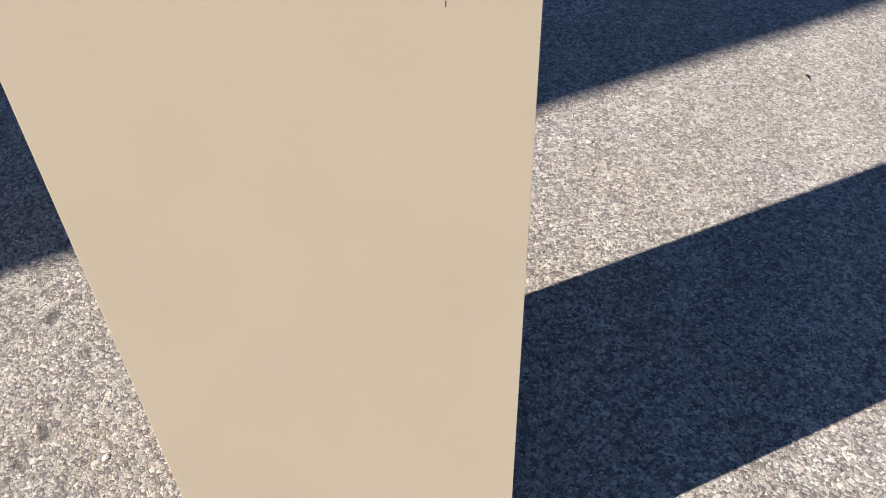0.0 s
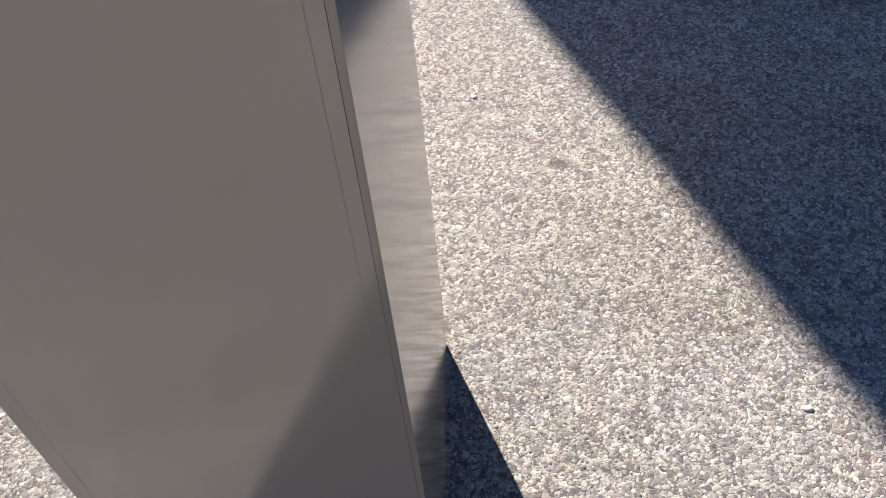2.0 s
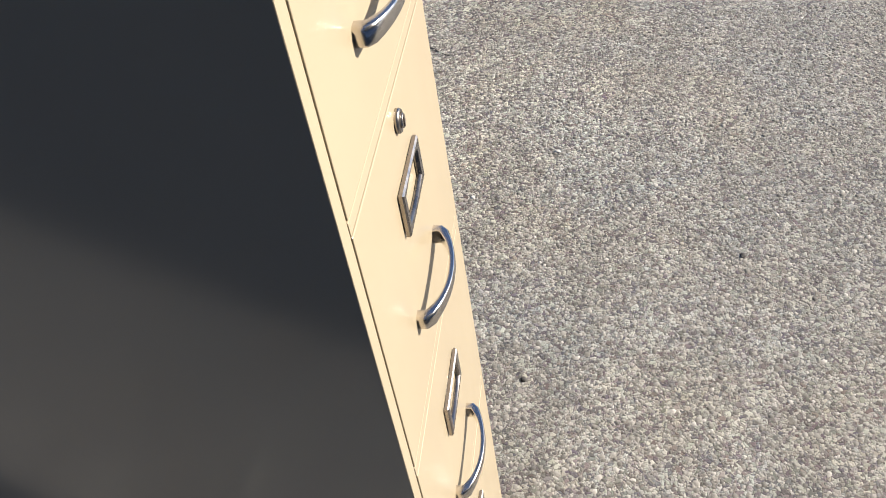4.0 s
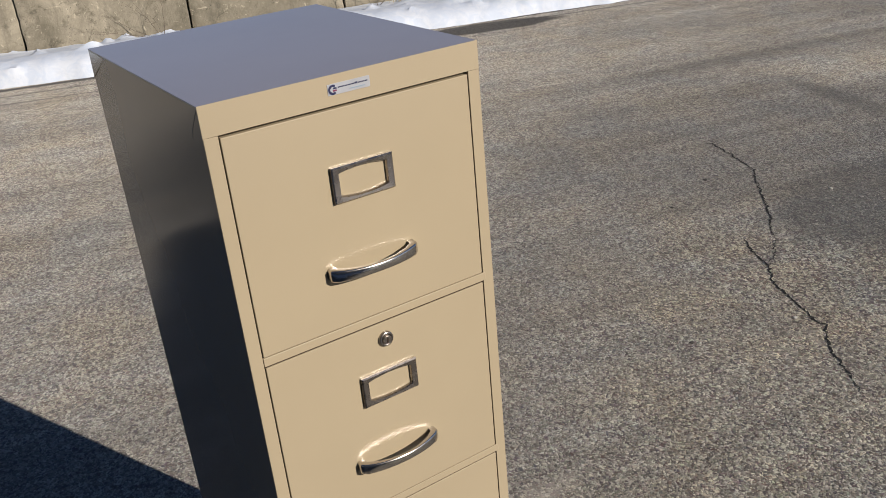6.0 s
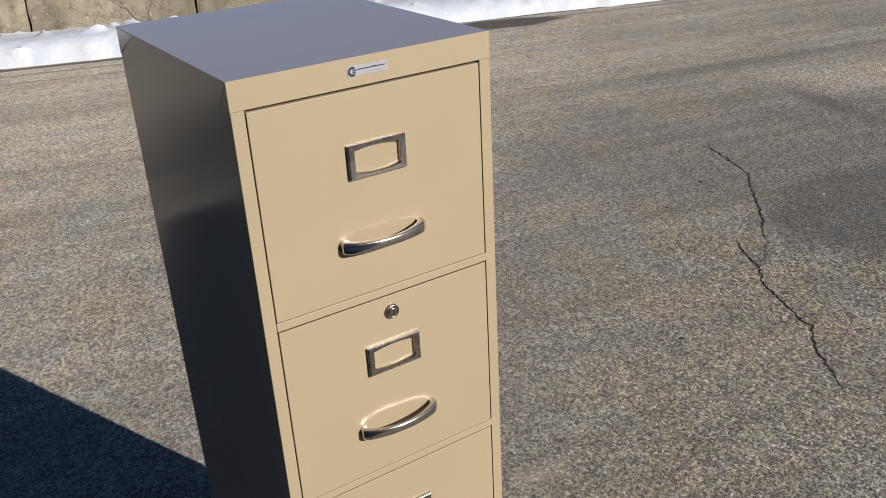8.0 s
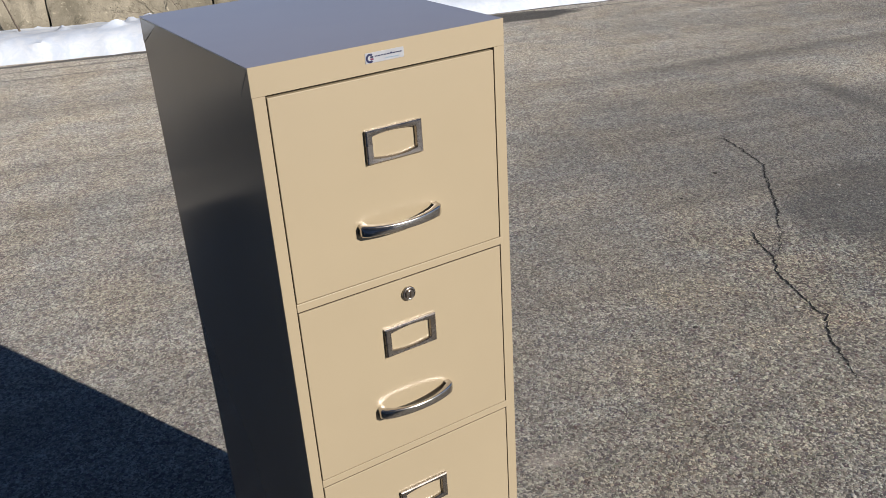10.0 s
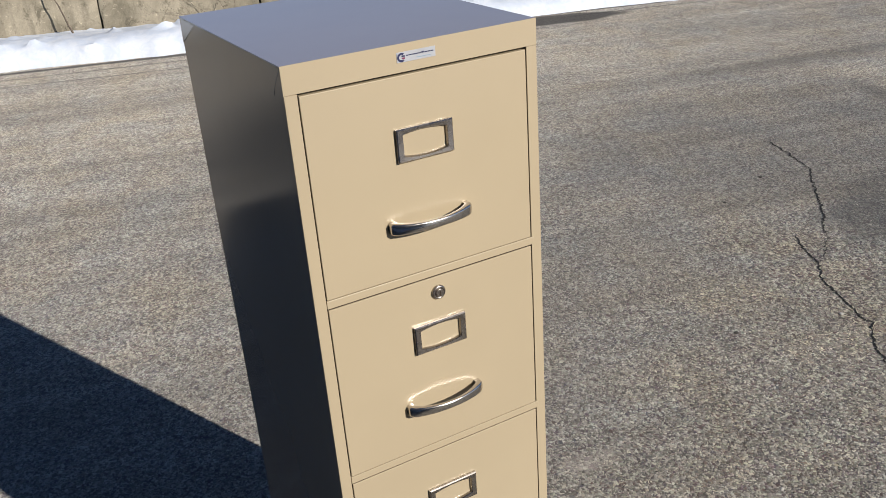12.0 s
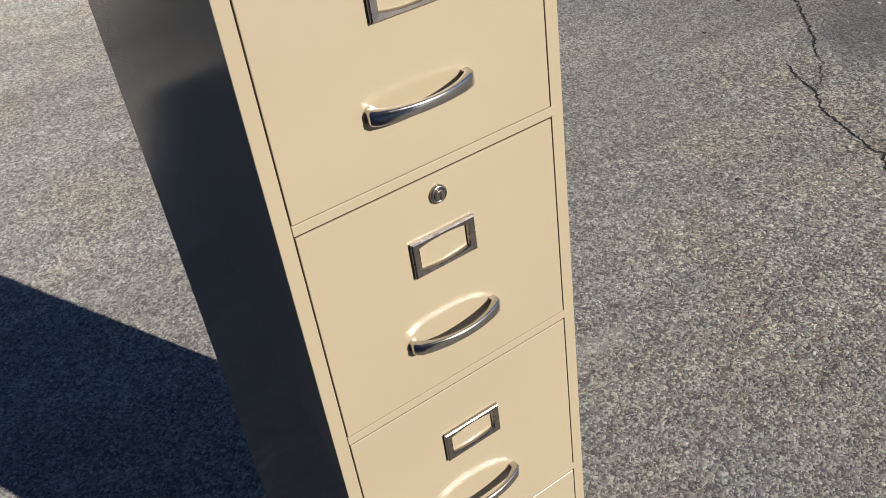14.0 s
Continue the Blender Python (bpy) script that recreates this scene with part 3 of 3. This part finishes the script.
def handle_mesh(cx, cz):
    """A bowed bar with crisp edges: square feet, a slanting facet at each shoulder, slimmer middle."""
    bm = bmesh.new()
    half = 0.0600
    path = [(-half, -0.001), (-half, 0.0098), (-half + 0.0042, 0.0142)]
    for k in range(3, 22):
        u = -1 + 2 * k / 24
        path.append((half * u, 0.0146 + 0.0126 * (1 - (abs(u) / 0.93) ** 2.2)))
    path += [(-x, y) for x, y in path[2::-1]]
    section = ((-1, -1), (0.62, -1), (1, -0.72), (1, 0.72), (0.62, 1), (-1, 1))
    count = len(section)
    loops = []
    for k, (x, out) in enumerate(path):
        (xa, ya), (xb, yb) = path[max(k - 1, 0)], path[min(k + 1, len(path) - 1)]
        way = Vector((xb - xa, yb - ya)).normalized()
        nx, ny = -way.y, way.x
        u = abs(x) / half
        thick, tall = 0.0056 + 0.0054 * u ** 4, 0.0060 + 0.0028 * u ** 2
        loops.append([bm.verts.new((cx + x + nx * thick * a * 0.5, -(out + ny * thick * a * 0.5), cz + tall * b)) for a, b in section])
    for one, two in zip(loops, loops[1:]):
        for j in range(count):
            bm.faces.new((one[j], one[(j + 1) % count], two[(j + 1) % count], two[j]))
    bm.faces.new(loops[0]), bm.faces.new(loops[-1][::-1])
    bmesh.ops.recalc_face_normals(bm, faces=bm.faces)
    bmesh.ops.bevel(bm, geom=[e for e in bm.edges if len(e.link_faces) == 2 and e.calc_face_angle() > 0.5], offset=0.0005, segments=1, affect="EDGES")
    return bm


def build_cabinet():
    cabinet = tagged(new("filing_cabinet"), "four-drawer beige steel filing cabinet with chrome handles, drawers shut", "filing cabinet")
    x0, x1 = -W / 2, W / 2
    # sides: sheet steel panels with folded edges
    for a, b, top, paint in ((x0, x0 + 0.0062, H - 0.0019, shaded_paint), (x1 - 0.0008, x1, H - LID - 0.0001, sunlit_paint)):
        part("side_panel", box((a, 0.0, 0.0), (b, D - 0.0003, top), 0.0003), paint, cabinet, "grey-beige steel side panel with its light and shade put into the paint")
    part("upper_band", box((x0 + 0.0064, 0.0014, H - LID), (x1, D, H - 0.0019), 0.0003, 1), sunlit_paint, cabinet)
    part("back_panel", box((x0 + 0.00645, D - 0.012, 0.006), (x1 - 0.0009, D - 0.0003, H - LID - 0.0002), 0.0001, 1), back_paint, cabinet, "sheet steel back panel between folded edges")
    # thin dark strips stand in for the shade in the seams
    for a in (x0 + 0.0186, x1 - 0.0193):
        part("back_seam", box((a, D - 0.002, 0.006), (a + 0.0004, D - 0.00022, H - LID - 0.002)), seam_shade, cabinet)
    part("lid", box((x0 - 0.0001, 0.0013, H - 0.0018), (x1 + 0.0001, D + 0.0001, H), 0.0002, 1), lid_paint, cabinet, "grey steel top sheet with the sky's lilac tint in its paint")
    part("lid_rim", box((x0 - 0.0002, -0.0004, H - LID), (x1 + 0.0002, 0.0012, H + 0.0001), 0.0003, 1), beige, cabinet, "beige front rim of the lid")
    for a, b in ((x0, x0 + STILE), (x1 - STILE, x1)):
        part("stile", box((a + 0.0003, -0.0005, 0.0), (b - 0.0003, 0.0035, H - LID - 0.0003), 0.0003, 1), beige, cabinet)
    part("carcass", box((x0 + 0.015, 0.012, 0.03), (x1 - 0.015, D - 0.02, H - LID - 0.003)), dark_gap, cabinet, "inside block coloured dark for its shade, seen through the gaps")
    for top in DRAWER_TOPS:
        low = top - DRAWER_TALL
        part("rail", box((x0 + STILE + 0.0002, -0.0012, low - RAIL + 0.0012), (x1 - STILE + 0.0042, 0.006, low - 0.0013), 0.0009), beige, cabinet)
        # the slot's shade is a dark strip set just behind the front
        part("shade_strip", box((x0 + STILE + 0.0004, 0.0004, low - RAIL - 0.0006), (x1 - STILE - 0.0004, 0.008, low - RAIL + 0.0014)), dark_gap, cabinet, "dark strip painting the shade of the slot below the rail")
    # dark strips stand in for shade in the slots beside and above the drawers
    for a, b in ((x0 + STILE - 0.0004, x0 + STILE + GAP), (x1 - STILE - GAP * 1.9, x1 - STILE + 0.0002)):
        part("shade_strip", box((a, 0.0012, 0.05), (b, 0.012, DRAWER_TOPS[0])), dark_gap, cabinet, "dark strip painting the shade between drawer and frame")
    part("plinth", box((x0 + STILE + 0.0002, 0.001, 0.0), (x1 - STILE - 0.0002, 0.006, DRAWER_TOPS[-1] - DRAWER_TALL - RAIL - 0.001), 0.001), beige, cabinet)
    for k, top in enumerate(DRAWER_TOPS):
        low = top - DRAWER_TALL
        drawer = part("drawer", box((x0 + STILE + GAP, -0.0016, low), (x1 - STILE - GAP * 1.9, 0.011, top - 0.0003), 0.0011, 3), beige, cabinet)
        part("label_holder", label_holder_mesh(-0.0006, low + 0.1954), satin, drawer, "satin nickel card holder", True)
        part("handle", handle_mesh(-0.0025, low + 0.0808), chrome, drawer, "bowed chrome pull", True)
        if k == 1:
            bm = bmesh.new()
            add_disc_stack(bm, (0.002, low + 0.265), [(0.0112, -0.0014), (0.0112, -0.0044), (0.0100, -0.0060), (0.0078, -0.0062), (0.0072, -0.0046)])
            lock = part("lock", bm, satin, drawer, "round nickel cylinder lock")
            bm = bmesh.new()
            add_disc_stack(bm, (0.002, low + 0.265), [(0.0066, -0.0040), (0.0066, -0.0078), (0.0060, -0.0084)])
            plug = part("lock_plug", bm, satin, drawer, "turned cylinder plug")
            for ob in (lock, plug):
                for poly in ob.data.polygons:
                    poly.use_smooth = len(poly.vertices) == 4
            part("keyhole", add_box(box((0.0010, -0.0089, low + 0.2594), (0.0034, -0.0080, low + 0.2672)), (0.0014, -0.0089, low + 0.2672), (0.0030, -0.0080, low + 0.2690)), dark_gap, drawer)
    # maker's plate: pale foil with a round mark and lines that cannot be read
    px = 0.0135
    plate = part("maker_plate", box((px - 0.0445, -0.0010, 1.2866), (px + 0.0135, 0.0, 1.3002), 0.0002, 1), label_white, cabinet, "small pale foil maker's plate with printed mark")
    bm = bmesh.new()
    ring = [math.radians(a) for a in range(50, 311, 13)]
    vs = [[bm.verts.new((px - 0.0375 + r * math.cos(a), -0.0013, 1.2932 + r * math.sin(a))) for a in ring] for r in (0.0034, 0.0062)]
    for k in range(len(ring) - 1):
        bm.faces.new((vs[0][k], vs[0][k + 1], vs[1][k + 1], vs[1][k]))
    part("printed_mark", bm, label_blue, plate)
    part("printed_mark", box((px - 0.0372, -0.0014, 1.2936), (px - 0.0325, -0.0008, 1.2956)), label_blue, plate)
    part("printed_mark", box((px - 0.0372, -0.0014, 1.2908), (px - 0.0325, -0.0008, 1.2928)), label_red, plate)
    for k, tall in enumerate((0.0013, 0.0013, 0.0013, 0.0013, 0.0013, 0.0022, 0.0013, 0.0013, 0.0013)):
        part("printed_bar", box((px - 0.0305 + k * 0.0046, -0.0014, 1.2942), (px - 0.0305 + k * 0.0046 + 0.0037, -0.0008, 1.2942 + tall)), label_blue, plate)
    part("printed_bar", box((px - 0.015, -0.0014, 1.2896), (px + 0.006, -0.0008, 1.2905)), label_grey, plate)
    # a small nick in the paint of one side
    part("paint_nick", box((x1 - 0.0002, 0.3811, 1.0348), (x1 + 0.0002, 0.3817, 1.0400)), dark_gap, cabinet)
    # creases below the lid at the front, and a bent corner at the back
    # dark strips paint the shade of the folds
    for start, end, wide in (((0.0035, 1.306), (0.029, 1.279), 0.0016), ((0.029, 1.279), (0.034, 1.268), 0.0011)):
        bm = bmesh.new()
        rows = [[bm.verts.new((x, y + w, z)) for y, z, w in ((*start, -wide / 2), (*start, wide / 2), (*end, wide / 3), (*end, -wide / 3))] for x in (x0 - 0.0002, x0 + 0.0004)]
        bm.faces.new(rows[0])
        for k in range(4):
            bm.faces.new((rows[0][k], rows[0][(k + 1) % 4], rows[1][(k + 1) % 4], rows[1][k]))
        bmesh.ops.recalc_face_normals(bm, faces=bm.faces)
        part("crease", bm, crease_shade, cabinet)
    bm = bmesh.new()
    outline = ((D - 0.0008, H - 0.003), (D - 0.085, H - 0.003), (D - 0.0012, H - 0.042))
    inner = [bm.verts.new((x0 + 0.0004, y, z)) for y, z in outline]
    outer = [bm.verts.new((x0 - lift, y, z)) for (y, z), lift in zip(outline, (0.0001, 0.0001, 0.0009))]
    bm.faces.new(outer)
    for k in range(3):
        bm.faces.new((inner[k], inner[(k + 1) % 3], outer[(k + 1) % 3], outer[k]))
    bmesh.ops.recalc_face_normals(bm, faces=bm.faces)
    part("bent_corner", bm, shaded_paint, cabinet, "slightly bent corner of the side panel")
    # it leans a little with the fall of the ground
    cabinet.matrix_world = Matrix.Translation((0, 0, -0.001)) @ Euler((radians(-0.425), radians(-0.033), 0)).to_matrix().to_4x4()
    return cabinet


build_cabinet()


# ---- small stones and a twig that lie singly on the asphalt ----
pale_stone = plain_material("pale quartz", (0.34, 0.322, 0.285), (0.48, 0.458, 0.41), 120, 0.7, 0.0, 0.3, 0.0006)
dark_stone = plain_material("dark chip", (0.03, 0.027, 0.024), (0.06, 0.054, 0.047), 120, 0.85, 0.0, 0.3, 0.0006)


def build_pebble(x, y, r, seed, material, label):
    """A flattened, knobbly stone."""
    rng = random.Random(seed)
    bm = bmesh.new()
    bmesh.ops.create_icosphere(bm, subdivisions=2, radius=1.0)
    long, turn = rng.uniform(1.0, 1.5), rng.uniform(0, 3.1)
    for v in bm.verts:
        v.co *= 1 + 0.22 * noise.noise(v.co * 1.3 + Vector((seed * 7.1, 0, 0)))
        v.co = Vector((v.co.x * r * long, v.co.y * r, max(v.co.z, -0.45) * r * 0.45))
    bm.transform(Matrix.Translation((x, y, r * 0.18)) @ Matrix.Rotation(turn, 4, "Z"))
    tagged(part("pebble", bm, material, None, "", True), label, "pebble", group="pebbles on the asphalt")


for k, (x, y, r) in enumerate(((-0.608, 0.462, 0.0085), (-0.369, 0.296, 0.0065), (-0.767, 0.148, 0.0065), (-0.918, 0.763, 0.0075), (-0.064, -0.746, 0.0075), (-0.25, -0.666, 0.006),
                               (-0.069, -0.248, 0.006), (0.991, 0.125, 0.0055), (1.815, 0.606, 0.008), (1.16, -0.07, 0.0065), (0.314, -0.745, 0.006), (2.825, 1.178, 0.008))):
    build_pebble(x, y, r, k, pale_stone, "small pale quartz pebble lying on grey asphalt")
for k, (x, y, r) in enumerate(((0.79, -0.466, 0.0065), (0.454, -0.023, 0.006), (1.453, 0.721, 0.007), (2.537, 1.617, 0.009), (2.203, 1.504, 0.007))):
    build_pebble(x, y, r, 40 + k, dark_stone, "small dark stone chip lying on grey asphalt")


def build_twig():
    bm = bmesh.new()
    add_tube(bm, [Vector((-1.166, 1.372, 0.004)), Vector((-1.156, 1.377, 0.006)), Vector((-1.147, 1.379, 0.005)), Vector((-1.138, 1.386, 0.003))], [0.0016, 0.0028, 0.0026, 0.001], 6)
    tagged(part("twig", bm, bark, None, "", True), "short dark broken twig lying on the asphalt", "twig")


build_twig()


# ---- loose grit on the asphalt ----
def build_grit():
    """Chips that stand proud of the asphalt: low five-sided stones of many sizes."""
    rng = np.random.default_rng(21)
    n = 150000
    spread = rng.random(n) < 0.68
    x = np.where(spread, rng.uniform(-1.5, 1.8, n), rng.uniform(-2.4, 3.4, n))
    y = np.where(spread, rng.uniform(-1.0, 1.6, n), rng.uniform(-1.25, 3.6, n))
    walk_side = (x - walk_origin.x) * across.x + (y - walk_origin.y) * across.y
    keep = ((np.abs(x) > W / 2 + 0.008) | (y < -0.012) | (y > D + 0.008)) & (walk_side < -0.03)
    for cx, cy, rx, ry, _ in OIL_DROPS:      # stones stuck down under the oil
        keep &= (((x - cx) / rx) ** 2 + ((y - cy) / ry) ** 2 > 0.8) | (rng.random(n) < 0.3)
    x, y = x[keep], y[keep]
    n = len(x)
    r = np.minimum(0.0075, rng.lognormal(math.log(0.0033), 0.36, n))
    a0 = rng.uniform(0, 6.28, n)
    proud = np.interp(x, [0.3, 1.3], [0.55, 1.0])     # flattened round the cabinet to look softer in the close views
    points = np.zeros((n, 8, 3))
    for j in range(5):
        q = r * rng.uniform(0.7, 1.25, n)
        points[:, j, 0], points[:, j, 1] = x + q * np.cos(a0 + j * 1.2566), y + q * np.sin(a0 + j * 1.2566)
        points[:, j, 2] = -0.0003
    for j in range(3):
        q = r * rng.uniform(0.3, 0.6, n)
        points[:, 5 + j, 0], points[:, 5 + j, 1] = x + q * np.cos(a0 + 0.6 + j * 2.094), y + q * np.sin(a0 + 0.6 + j * 2.094)
        points[:, 5 + j, 2] = r * rng.uniform(0.15, 0.42, n) * proud
    shape = np.array([(5, 6, 7), (0, 1, 5), (1, 2, 6), (1, 6, 5), (2, 3, 6), (3, 7, 6), (3, 4, 7), (4, 5, 7), (4, 0, 5)])
    faces = (np.arange(n)[:, None, None] * 8 + shape[None]).reshape(-1, 3)
    mesh = bpy.data.meshes.new("loose_grit")
    mesh.vertices.add(n * 8)
    mesh.vertices.foreach_set("co", points.ravel())
    mesh.loops.add(len(faces) * 3)
    mesh.loops.foreach_set("vertex_index", faces.ravel().astype(np.int32))
    mesh.polygons.add(len(faces))
    mesh.polygons.foreach_set("loop_start", np.arange(0, len(faces) * 3, 3, dtype=np.int32))
    mesh.update(calc_edges=True)
    mesh.validate()
    mesh.materials.append(pebble)
    tagged(new("loose_grit", mesh), "pale and dark loose grit scattered over the asphalt", "grit", kind="stuff")


build_grit()
